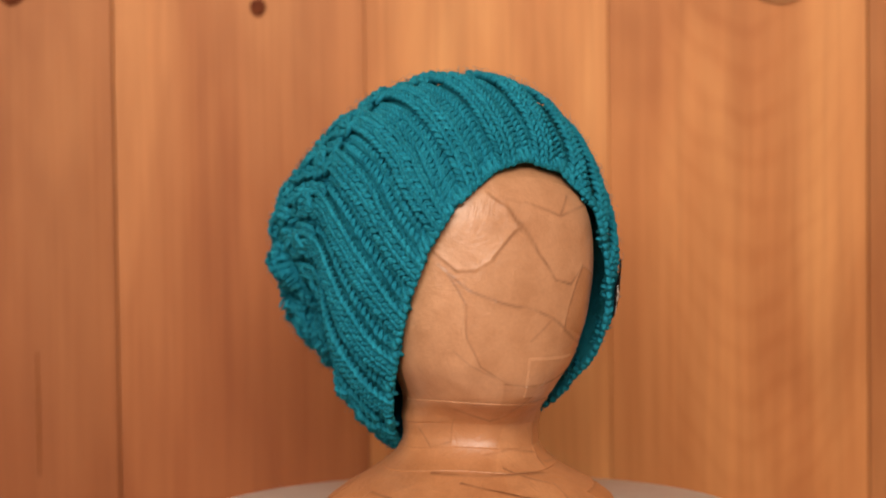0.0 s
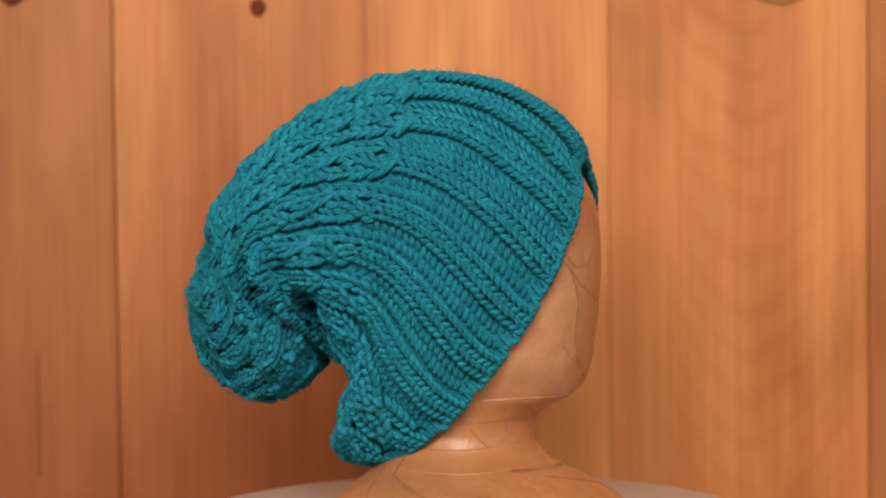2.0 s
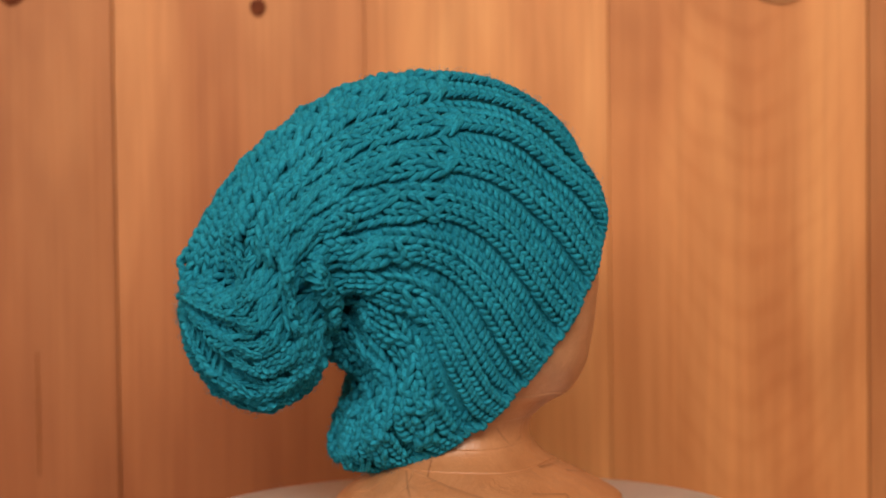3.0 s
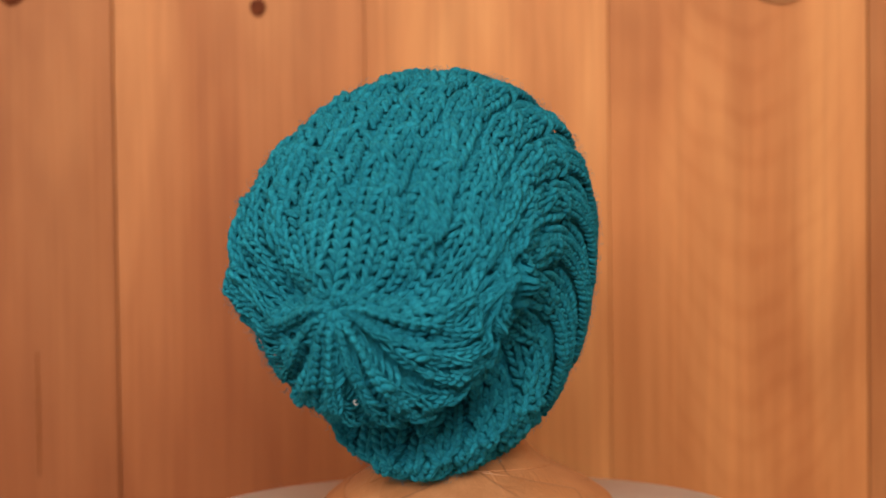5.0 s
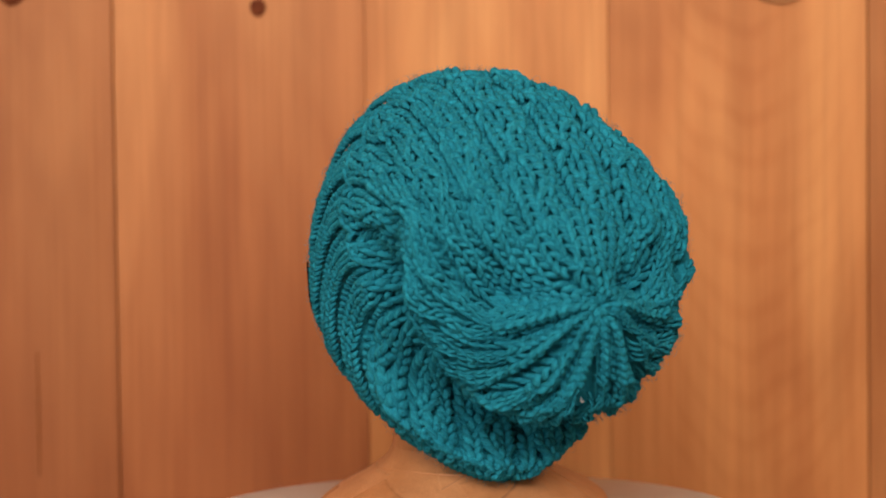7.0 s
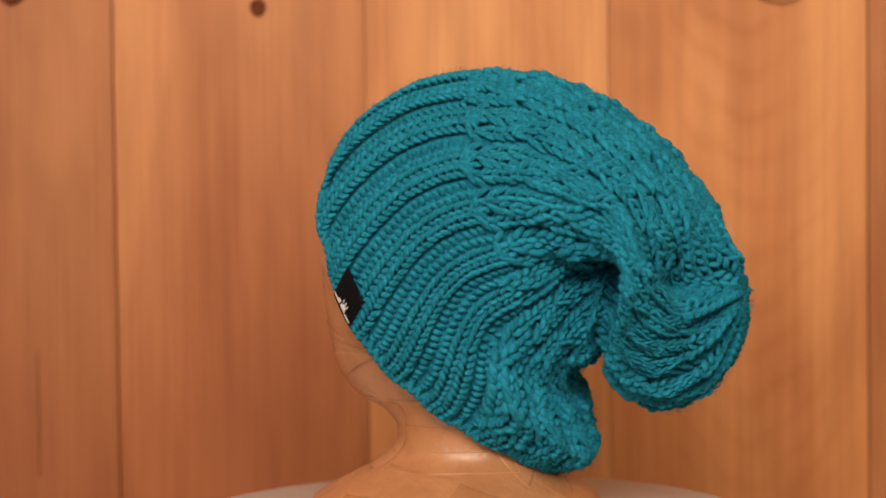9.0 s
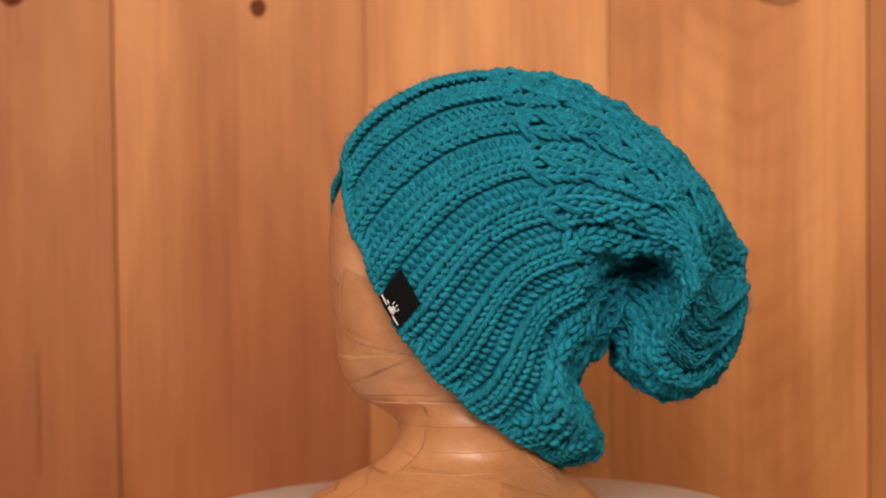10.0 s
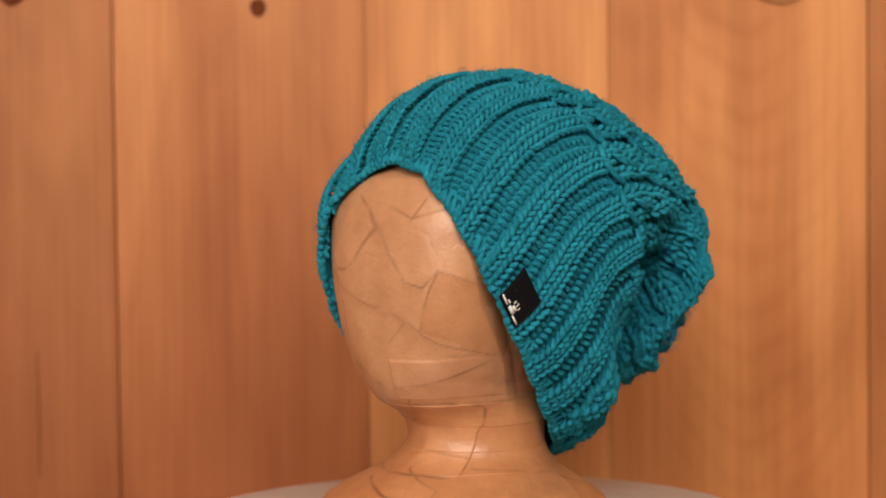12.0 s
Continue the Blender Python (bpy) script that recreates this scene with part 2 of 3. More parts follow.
def board_wall():
    wall = tagged(part("wall_north", box(5.2, 0.04, CEIL_Z - FLOOR_Z), WOOD, None, "", False),
                  "varnished orange-brown fir board wall with vertical joints", "wall", kind="structure")
    wall.location = (0, WALL_Y + 0.045, (FLOOR_Z + CEIL_Z) / 2)
    # joints across the wall, in metres; the boards butt with a narrow eased gap
    joints = [-0.3245 + 0.2372 * i for i in range(-9, 13)]
    joints[11] -= 0.0075
    # tone of each board; 8 and 9 also darkened for the dimmer light at left
    tints = {8: (0.82, 0.73, 0.71), 9: (0.95, 0.84, 0.80), 10: (1.26, 1.29, 1.30), 11: (1.09, 1.01, 0.95), 12: (0.88, 0.80, 0.76)}
    for i, (a, b) in enumerate(zip(joints, joints[1:])):
        bm = box(b - a - (0.002 if i in (8, 12) else 0.0004), 0.02, CEIL_Z - FLOOR_Z, 0.0013 if i in (8, 12) else 0.0006, 2)
        ob = part("board", bm, {8: WOOD_DIM_LOW, 9: WOOD_DIM_LOW, 11: WOOD_FLAT}.get(i, WOOD), wall, "", False)
        ob.location = ((a + b) / 2, -0.032, 0)
        ob.color = (*tints.get(i, (1.0, 0.97, 0.95)), 1.0)
    return wall


def wood_knot(x, z, rx, rz, mat=None, label="dark reddish-brown round knot in the wall board", name="wood_knot"):
    bm = lathe([(1.0, -0.001), (1.0, 0.0), (0.8, 0.0004), (0.5, 0.0007), (0.12, 0.0005)], 28)
    for v in bm.verts:
        k = 1 + 0.12 * noise.noise(Vector((v.co.x * 1.7, v.co.y * 1.7, x * 9)))
        v.co = (v.co.x * rx * k, -v.co.z, v.co.y * rz * k)
    bmesh.ops.reverse_faces(bm, faces=bm.faces[:])
    ob = part(name, bm, mat or KNOT)
    ob.location = (x, WALL_Y, z)
    return tagged(ob, label, "wood knot")


# ---- the round swivel stand ----
def stand():
    top = new("swivel_stand")
    tagged(top, "round off-white swivel stand carrying the dummy head", "stand")
    part("round_top", lathe([(0.05, -0.028), (0.208, -0.028), (0.2145, -0.025), (0.216, -0.02), (0.216, -0.006), (0.2145, -0.0015), (0.211, 0.0)], 128), DISC, top)
    part("column", lathe([(0.03, FLOOR_Z + 0.03), (0.03, -0.03), (0.06, -0.027)], 40), STEEL, top)
    part("foot", lathe([(0.20, FLOOR_Z), (0.20, FLOOR_Z + 0.012), (0.18, FLOOR_Z + 0.022), (0.034, FLOOR_Z + 0.04)], 64), STEEL, top)
    return top


# ---- the dummy head: smooth, faceless, one mesh ----
# the dummy head: height, front, back, half width, in millimetres
HEAD_ROWS = [
    (0, 120, -102, 112), (6, 121, -102, 112), (14, 118, -98, 109), (24, 102, -86, 96), (33, 85, -74, 79), (42, 67, -64, 64),
    (51, 56, -58, 55), (62, 51, -56, 52), (74, 53, -56, 53), (84, 65, -60, 52), (93, 82, -65, 53), (104, 90, -71, 58), (124, 96, -80, 69),
    (165, 101, -88, 80), (205, 102, -92, 85), (240, 97, -90, 84), (270, 79, -78, 70), (292, 52, -58, 48), (307, 28, -34, 28), (314, 4, -5, 4)]


# torn paper edges and glued seams of the face and neck: strength, then degrees from the nose line and height in millimetres
SEAMS = [
    (0.8, [(-10, 246), (-3, 236), (0, 222), (4, 203), (12, 183), (22, 179), (31, 192)]),
    (0.7, [(0, 222), (-5, 210), (-11, 197), (-18, 191), (-28, 191), (-40, 205)]),
    (0.6, [(-3, 242), (4, 237), (15, 229), (25, 233), (36, 236), (48, 240)]),
    (0.6, [(15, 229), (22, 243)]),
    (0.8, [(-38, 196), (-22, 177), (-9, 169), (1, 163), (13, 154), (21, 147)]),
    (0.6, [(-34, 191), (-29, 180), (-24, 166), (-26, 142), (-21, 121), (-8, 109)]),
    (0.8, [(31, 192), (26, 177), (22, 160), (21, 146), (34, 138), (52, 133), (76, 126)]),
    (0.5, [(31, 192), (45, 186), (62, 179)]),
    (0.5, [(3, 139), (11, 153)]),
    (0.5, [(37, 129), (59, 129), (76, 126)]),
    (0.9, [(-8, 108), (7, 105), (17, 105), (31, 108), (44, 113), (68, 125)]),
    (0.4, [(-36, 133), (-27, 122), (-8, 109)]),
    (0.6, [(-42, 87), (-11, 77), (5, 81), (16, 96)]),
    (0.4, [(-70, 70), (-57, 56), (-41, 61), (-39, 79)]),
    (0.8, [(18, 92), (42, 93), (63, 89), (45, 69), (42, 50), (38, 37), (15, 39), (-12, 39), (-48, 40)]),
    (0.4, [(-14, 52), (12, 55), (42, 50)]),
    (0.6, [(53, 92), (81, 92), (100, 92)]),
    (0.4, [(45, 43), (70, 41), (105, 37)])]
FACE_SCRAPS = [
    (0.12, [(31, 192), (22, 160), (21, 146), (34, 138), (76, 126), (90, 160), (62, 179)]),
    (0.95, [(18, 92), (42, 93), (63, 89), (45, 69), (42, 50), (38, 37), (15, 39), (-8, 40), (5, 70)]),
    (0.85, [(-38, 196), (-26, 172), (-26, 142), (-8, 109), (-11, 77), (-42, 87), (-80, 110), (-70, 190)]),
    (0.55, [(-22, 177), (1, 163), (21, 147), (47, 138), (46, 112), (17, 105), (-8, 109), (-21, 121), (-26, 142)]),
    (0.72, [(-10, 246), (0, 222), (-11, 197), (-28, 191), (-40, 205), (-45, 240), (-20, 265)]),
    (0.3, [(-8, 104), (17, 104), (46, 108), (100, 92), (18, 92), (5, 81), (-11, 77)])]


def dummy_head():
    g = spline(HEAD_ROWS, 560)
    n = 600
    a = np.linspace(0, 2 * np.pi, n, endpoint=False)
    ca, sa = np.cos(a), np.sin(a)
    z = g[:, 0:1] / 1000
    e = np.where(ca > 0, 2 / np.clip(1.75 + (z - 0.08) * 14, 1.75, 2.7), 2 / 2.1)
    ca, sa = np.sign(ca) * abs(ca) ** e, np.sign(sa) * abs(sa) ** e
    z, f, b, w = (g[:, i:i + 1] / 1000 for i in range(4))
    fwd = (f + b) / 2 + (f - b) / 2 * ca
    lat = w * sa + 0.006 * np.exp(-((z - 0.068) / 0.03) ** 2) + 0.06 * np.maximum(fwd, 0) * np.clip((z - 0.08) / 0.05, 0, 1)
    # slimmer where the hat presses on it
    brim = np.interp(z, [0.06, 0.074, 0.10, 0.138, 0.165, 0.22, 0.276, 0.294], [-0.02, 0.004, 0.022, 0.05, 0.069, 0.084, 0.095, 0.2])
    under = np.clip((brim - 0.003 - fwd) / 0.016, 0, 1) * np.clip((z - 0.075) / 0.03, 0, 1)
    slim = 1 - 0.085 * under
    lat, fwd = lat * slim, fwd * slim
    v = np.stack([lat, -fwd, np.where(z > 0.275, 0.275 + (z - 0.275) * 0.85, z) + 0 * lat], -1)
    # faint hand-pasted unevenness
    for i in range(v.shape[0]):
        for j in range(n):
            p = Vector(v[i, j])
            k = 1 + 0.012 * noise.noise(p * 22)
            # overlapping bands of tape round the neck and under the jaw
            edge = p.z + 0.004 * noise.noise(Vector((p.x * 14, p.y * 14, 3.0)))
            k += 0.016 * (0.040 < edge < 0.055) + 0.012 * (0.074 < edge < 0.092) + 0.009 * (p.x > 0.012 and 0.098 < edge < 0.128)
            v[i, j, 0] *= k
            v[i, j, 1] *= k
    v[:, :, 2] = np.maximum(v[:, :, 2], 0)
    m = g.shape[0]
    idx = np.arange(m * n).reshape(m, n)
    r = np.roll(idx, -1, 1)
    quads = np.stack([idx[:-1], r[:-1], r[1:], idx[1:]], -1).reshape(-1, 4)
    # overlapping torn scraps of paper and tape behind and below the face: turn, height, width, length, tilt
    rng = np.random.default_rng(11)
    tone = np.full((m, n), 0.6)
    lift = np.zeros((m, n))
    torn = np.zeros((m, n))
    for scrap in range(30):
        turn, high = rng.uniform(-np.pi, np.pi), rng.choice([0.015, 0.024, 0.035, 0.055, 0.075, 0.12, 0.16]) + rng.normal(0, 0.005)
        wide, tall, tilt = rng.uniform(0.02, 0.055), rng.uniform(0.018, 0.05), rng.normal(0, 0.5)
        if high > 0.02 and abs(turn) < 1.7:
            continue
        reach = 0.085 if high > 0.1 else 0.062
        du = ((a[None, :] - turn + np.pi) % (2 * np.pi) - np.pi) * reach
        dz = v[:, :, 2] - high
        x = (du * np.cos(tilt) + dz * np.sin(tilt)) / (wide / 2)
        y = (dz * np.cos(tilt) - du * np.sin(tilt)) / (tall / 2)
        k1, k2, k3, k4 = rng.normal(0, 0.16, 4)
        inside = (x < 1 + k1 * y) & (x > -1 + k2 * y) & (y < 1 + k3 * x) & (y > -1 + k4 * x)
        lift = lift + inside * rng.uniform(0.0004, 0.0009)
        tone = np.where(inside, rng.uniform(0.1, 0.9), tone)
        side = np.minimum((1 + k1 * y - x) * wide / 2, (1 + k3 * x - y) * tall / 2)
        torn = np.where(inside, np.clip(1.6 - side / 0.0010, 0, 1) * rng.uniform(0.2, 1.0), torn)
    # the large scraps of the face and neck: degrees from the nose line, height in millimetres, tone
    deg = (np.degrees(a)[None, :] + 180) % 360 - 180 + 0 * v[:, :, 2]
    mm = v[:, :, 2] * 1000
    for shade, rim in FACE_SCRAPS:
        inside = np.zeros((m, n), dtype=bool)
        for (x0, y0), (x1, y1) in zip(rim, rim[1:] + rim[:1]):
            if y0 != y1:
                inside ^= ((y0 > mm) != (y1 > mm)) & (deg < (x1 - x0) * (mm - y0) / (y1 - y0) + x0)
        tone = np.where(inside, shade, tone)
    wander = np.array([[noise.noise(Vector((v[r, q, 0] * 60, v[r, q, 1] * 60, v[r, q, 2] * 60))) for q in range(0, n, 3)] for r in range(0, m, 2)])
    wander = np.repeat(np.repeat(wander, 2, 0), 3, 1)[:m, :n]
    across = 1.48
    for strength, seam in SEAMS:
        for (x0, y0), (x1, y1) in zip(seam, seam[1:]):
            ex, ey = (x1 - x0) * across, y1 - y0
            px, py = (deg - x0) * across, mm - y0
            span = ex * ex + ey * ey
            f = np.clip((px * ex + py * ey) / span, 0, 1)
            off = (px * ey - py * ex) / np.sqrt(span)
            gap = np.hypot(px - f * ex, py - f * ey) + 0.5 * wander
            torn = np.maximum(torn, strength * np.exp(-(np.maximum(gap, 0) / 0.95) ** 2) * np.clip(0.85 + 1.2 * wander, 0.2, 1))
            lift = lift + 0.0004 * strength * np.exp(-(gap / 3.5) ** 2) * (off > 0)
    swell = 1 + lift / np.maximum(np.hypot(v[:, :, 0], v[:, :, 1]), 0.02)
    v[:, :, :2] *= swell[..., None]
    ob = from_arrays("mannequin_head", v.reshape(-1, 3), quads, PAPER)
    ob.data.attributes.new("torn_edge", "FLOAT", "POINT").data.foreach_set("value", np.ascontiguousarray(torn, dtype=np.float32).ravel())
    ob.data.attributes.new("piece_tone", "FLOAT", "POINT").data.foreach_set("value", np.ascontiguousarray(tone, dtype=np.float32).ravel())
    return tagged(ob, "faceless brown kraft paper mannequin head with glossy tape", "mannequin")


# ---- the beanie ----
# cross-sections from brim to crown tip, in millimetres in the sagittal plane:
# upper point (forward, height), lower point (forward, height), half width, forward bow of the sides
SECTIONS = [
    (95, 270, -71, 32, 86, 46), (87, 291, -89, 38, 98, 44), (61, 315, -97, 58, 109, 38), (21, 334, -93, 80, 114, 28), (-27, 339, -83, 95, 115, 16),
    (-80, 330, -87, 110, 118, 5), (-128, 304, -103, 119, 120, 0), (-166, 270, -109, 134, 117, 1), (-192, 233, -116, 110, 111, 4), (-202, 207, -135, 91, 94, 8),
    (-208, 194, -166, 82, 76, 10), (-212, 188, -201, 105, 51, 8), (-218, 182, -217, 146, 24, 2), (-217, 172, -217, 170, 1.5, 0)]
GROUPS, ROWS = 20, 76
# soft dents: angle round the hat, place from brim to tip, their spreads, depth in millimetres
DENTS = [(1.65, 0.39, 0.2, 0.025, 10), (1.95, 0.42, 0.3, 0.034, 24), (2.25, 0.46, 0.45, 0.048, 54), (2.05, 0.52, 0.42, 0.045, 62), (1.55, 0.47, 0.25, 0.04, 14),
         (-1.5, 0.42, 0.2, 0.024, 9), (-1.8, 0.475, 0.22, 0.028, 8), (-2.4, 0.445, 0.35, 0.034, 38), (-2.05, 0.515, 0.35, 0.022, -6), (-1.75, 0.575, 0.4, 0.025, 20), (-2.0, 0.615, 0.3, 0.03, -4),
         (-1.55, 0.66, 0.4, 0.028, 8), (3.14, 0.16, 0.6, 0.06, -12), (2.35, 0.57, 0.40, 0.042, 38), (2.5, 0.20, 0.4, 0.06, -8), (-2.5, 0.20, 0.4, 0.06, -8), (-0.95, 0.22, 0.4, 0.11, -7)]
# creases, hollows and one raised fold of the slack crown, pressed in square to the cloth
FOLDS = [(3.14, 0.86, 0.10, 0.09, 16), (2.62, 0.87, 0.10, 0.075, 11), (-2.7, 0.87, 0.10, 0.08, 11), (2.1, 0.86, 0.11, 0.07, 10), (-2.15, 0.86, 0.11, 0.07, 11),
         (1.45, 0.86, 0.14, 0.07, 10), (-1.4, 0.85, 0.14, 0.07, 10), (0.75, 0.76, 0.30, 0.09, 29), (-0.55, 0.77, 0.28, 0.09, 28), (0.12, 0.76, 0.15, 0.13, -12),
         (2.05, 0.565, 0.45, 0.04, 16), (1.9, 0.70, 0.5, 0.045, -4), (-1.7, 0.73, 0.6, 0.05, -3), (-1.85, 0.60, 0.28, 0.04, 6), (-1.15, 0.62, 0.14, 0.05, 7), (-0.75, 0.60, 0.13, 0.05, 6), (1.0, 0.63, 0.14, 0.05, 6),
         (1.5, 0.625, 0.35, 0.032, -6), (-1.05, 0.645, 0.4, 0.030, 9), (-1.7, 0.50, 0.30, 0.030, 8), (-1.55, 0.60, 0.30, 0.035, -3)]


class Fabric:
    """The beanie's surface: place and normal at (turn 0..1 round the hat, rise 0..1 from brim to tip)."""

    def __init__(self, nu=360, nv=300):
        g = spline(SECTIONS, nv) / 1000
        a = np.linspace(0, 2 * np.pi, nu, endpoint=False)
        up, low = g[:, None, 0:2], g[:, None, 2:4]
        half, bow = g[:, 4:5], g[:, 5:6]
        mid, arm = (up + low) / 2, (up - low) / 2
        c, s = np.cos(a)[None, :], np.sin(a)[None, :]
        sag = mid + arm * c[..., None]
        length = np.linalg.norm(arm, axis=-1, keepdims=True) + 1e-6
        ahead = np.stack([arm[..., 1], -arm[..., 0]], -1) / length
        sag = sag + ahead * (bow * s ** 2 * np.where(s < 0, 0.88, 1.0))[..., None]
        v = np.linspace(0, 1, nv)[:, None]
        egg = 0.09 * np.clip((v - 0.4) / 0.2, 0, 1) - 0.05 * np.exp(-((v - 0.17) / 0.08) ** 2)
        lat = half * np.sign(s) * np.abs(s) ** 0.92 * (1 + egg * c)
        near = np.clip(1 - v / 0.27, 0, 1)
        near = near * near * (3 - 2 * near)
        lat = lat * (1 - np.where(s > 0, 0.24, 0.11) * near * np.clip(-c, 0, 1))
        lat = lat + 0.05 * np.maximum(sag[..., 0], 0) + 0.007 * near + 0.008 * np.exp(-((v - 0.35) / 0.27) ** 2)
        # the brim sits a little askew: lower and further forward on one side
        sag = sag - ahead * (near * np.where(s > 0, 0.0145, 0.005) * s * (1 - c) / 2)[..., None]
        p = np.stack([lat, -sag[..., 0], sag[..., 1]], -1)
        hub = np.stack([0 * half, -mid[..., 0], mid[..., 1]], -1)
        inward = hub - p
        inward /= np.linalg.norm(inward, axis=-1, keepdims=True) + 1e-6
        for da, dv, wa, wv, depth in DENTS:
            d = (a[None, :] - da + np.pi) % (2 * np.pi) - np.pi
            k = np.exp(-(d / wa) ** 2 - ((v - dv) / wv) ** 2) * depth / 1000
            p = p + inward * k[..., None]
        square = np.cross(np.roll(p, -1, 1) - np.roll(p, 1, 1), np.gradient(p, axis=0))
        square /= np.linalg.norm(square, axis=-1, keepdims=True) + 1e-12
        if (square * inward).sum() < 0:
            square = -square
        for da, dv, wa, wv, depth in FOLDS:
            d = (a[None, :] - da + np.pi) % (2 * np.pi) - np.pi
            k = np.exp(-(d / wa) ** 2 - ((v - dv) / wv) ** 2) * np.clip((1 - v) / 0.05, 0, 1) * depth / 1000
            p = p + square * k[..., None]
        # slack cloth is uneven, more so towards the back
        amount = 0.0006 + 0.0042 * np.clip((v - 0.33) / 0.2, 0, 1) * np.clip((1 - v) / 0.12, 0, 1)
        lump = np.array([[noise.noise(Vector(q) * 34) + 0.6 * noise.noise(Vector(q) * 75) for q in row[::3]] for row in p[::3]])
        lump = np.repeat(np.repeat(lump, 3, 0), 3, 1)[:nv, :nu]
        for _ in range(4):
            lump = (lump + np.roll(lump, 1, 1) + np.roll(lump, -1, 1) + np.vstack([lump[1:], lump[-1:]]) + np.vstack([lump[:1], lump[:-1]])) / 5
        p = p - inward * (lump * amount)[..., None]
        # where the cloth would sink into the head, let it lie on it
        hr = spline(HEAD_ROWS, 200) / 1000
        hz = p[..., 2]
        hf, hb, hw = (np.interp(hz, hr[:, 0], hr[:, k]) + 0.0115 for k in (1, 2, 3))
        hb = hb - 0.023
        fwd = -p[..., 1]
        cx = 0.06 * np.maximum(fwd, 0)
        cf = (hf + hb) / 2
        e = np.where(fwd > cf, 2.7, 2.1)
        q = (np.abs((fwd - cf) / ((hf - hb) / 2)) ** e + np.abs((p[..., 0] - cx) / hw) ** e) ** (1 / e)
        grow = np.where((q < 1) & (hz > 0.07) & (hz < 0.318) & (v < 0.42), 1 / np.maximum(q, 0.75), 1.0)
        p = np.stack([cx + (p[..., 0] - cx) * grow, -(cf + (fwd - cf) * grow), p[..., 2]], -1)
        # equal steps of cloth along every wale
        step = np.linalg.norm(np.diff(p, axis=0), axis=-1)
        s_along = np.vstack([np.zeros((1, nu)), np.cumsum(step, 0)])
        s_along /= s_along[-1:]
        q = np.empty_like(p)
        t = np.linspace(0, 1, nv)
        for j in range(nu):
            for k in range(3):
                q[:, j, k] = np.interp(t, s_along[:, j], p[:, j, k])
        # equal steps of cloth round the hat, on average
        ring = np.linalg.norm(np.roll(q, -1, 1) - q, axis=-1)[: int(nv * 0.65)].mean(0)
        pos = np.concatenate([[0], np.cumsum(ring)])
        pos /= pos[-1]
        want = np.linspace(0, 1, nu, endpoint=False)
        src = np.interp(want, pos, np.arange(nu + 1))
        i = src.astype(int) % nu
        f = (src - src.astype(int))[None, :, None]
        self.p = q[:, i] * (1 - f) + q[:, (i + 1) % nu] * f
        self.angle = src / nu * 2 * np.pi
        self.nu, self.nv = nu, nv
        du = np.roll(self.p, -1, 1) - np.roll(self.p, 1, 1)
        dv = np.gradient(self.p, axis=0)
        n = np.cross(du, dv)
        n /= np.linalg.norm(n, axis=-1, keepdims=True) + 1e-9
        out = self.p - np.stack([0 * half, -mid[..., 0], mid[..., 1]], -1)
        if (n * out).sum() < 0:
            n = -n
        self.n = n
        self.p = self.p - n * 0.0056

    def look_up(self, field, turn, rise):
        x = (turn % 1.0) * self.nu
        y = np.clip(rise, 0, 1) * (self.nv - 1)
        i, j = x.astype(int) % self.nu, np.minimum(y.astype(int), self.nv - 2)
        fx, fy = (x - np.floor(x))[..., None], (y - j)[..., None]
        i2 = (i + 1) % self.nu
        return (field[j, i] * (1 - fx) + field[j, i2] * fx) * (1 - fy) + (field[j + 1, i] * (1 - fx) + field[j + 1, i2] * fx) * fy

    def at(self, turn, rise, height):
        n = self.look_up(self.n, turn, rise)
        return self.look_up(self.p, turn, rise) + n * height[..., None], n


FABRIC = Fabric()


def strands(fabric, turn, rise, height, radius, sides=6):
    """Yarn tubes along rows of surface points: arrays (stitches, points)."""
    c, n = fabric.at(turn, rise, height)
    t = np.gradient(c, axis=1)
    t /= np.linalg.norm(t, axis=-1, keepdims=True) + 1e-9
    b = np.cross(t, n)
    b /= np.linalg.norm(b, axis=-1, keepdims=True) + 1e-9
    n = np.cross(b, t)
    a = np.linspace(-np.pi, np.pi, sides, endpoint=False)
    ring = n[:, :, None] * np.cos(a)[:, None] + b[:, :, None] * np.sin(a)[:, None]
    v = c[:, :, None] + ring * radius[:, :, None, None]
    m, k = turn.shape
    idx = np.arange(m * k * sides).reshape(m, k, sides)
    r = np.roll(idx, -1, 2)
    quads = np.stack([idx[:, :-1], idx[:, 1:], r[:, 1:], r[:, :-1]], -1).reshape(-1, 4)
    lay = np.empty((m, k, sides, 3))
    lay[..., 0] = np.linspace(0, 1, k)[None, :, None]
    lay[..., 1] = (a / (2 * np.pi))[None, None, :]
    lay[..., 2] = np.linspace(0, 1, m)[:, None, None]
    return v.reshape(-1, 3), quads, lay.reshape(-1, 3)


def joined(pieces):
    vs, qs, ls, base = [], [], [], 0
    for v, q, l in pieces:
        vs.append(v)
        qs.append(q + base)
        ls.append(l)
        base += len(v)
    return np.concatenate(vs), np.concatenate(qs), np.concatenate(ls)


def yarn_part(name, strand, hat, kind=""):
    v, q, lay = strand
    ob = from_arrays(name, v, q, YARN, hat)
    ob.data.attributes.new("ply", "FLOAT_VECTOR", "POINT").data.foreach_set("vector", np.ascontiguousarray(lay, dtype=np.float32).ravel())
    return tagged(ob, kind=kind)


RNG = np.random.default_rng(4)
U = np.linspace(0, 1, 7)[None, :]


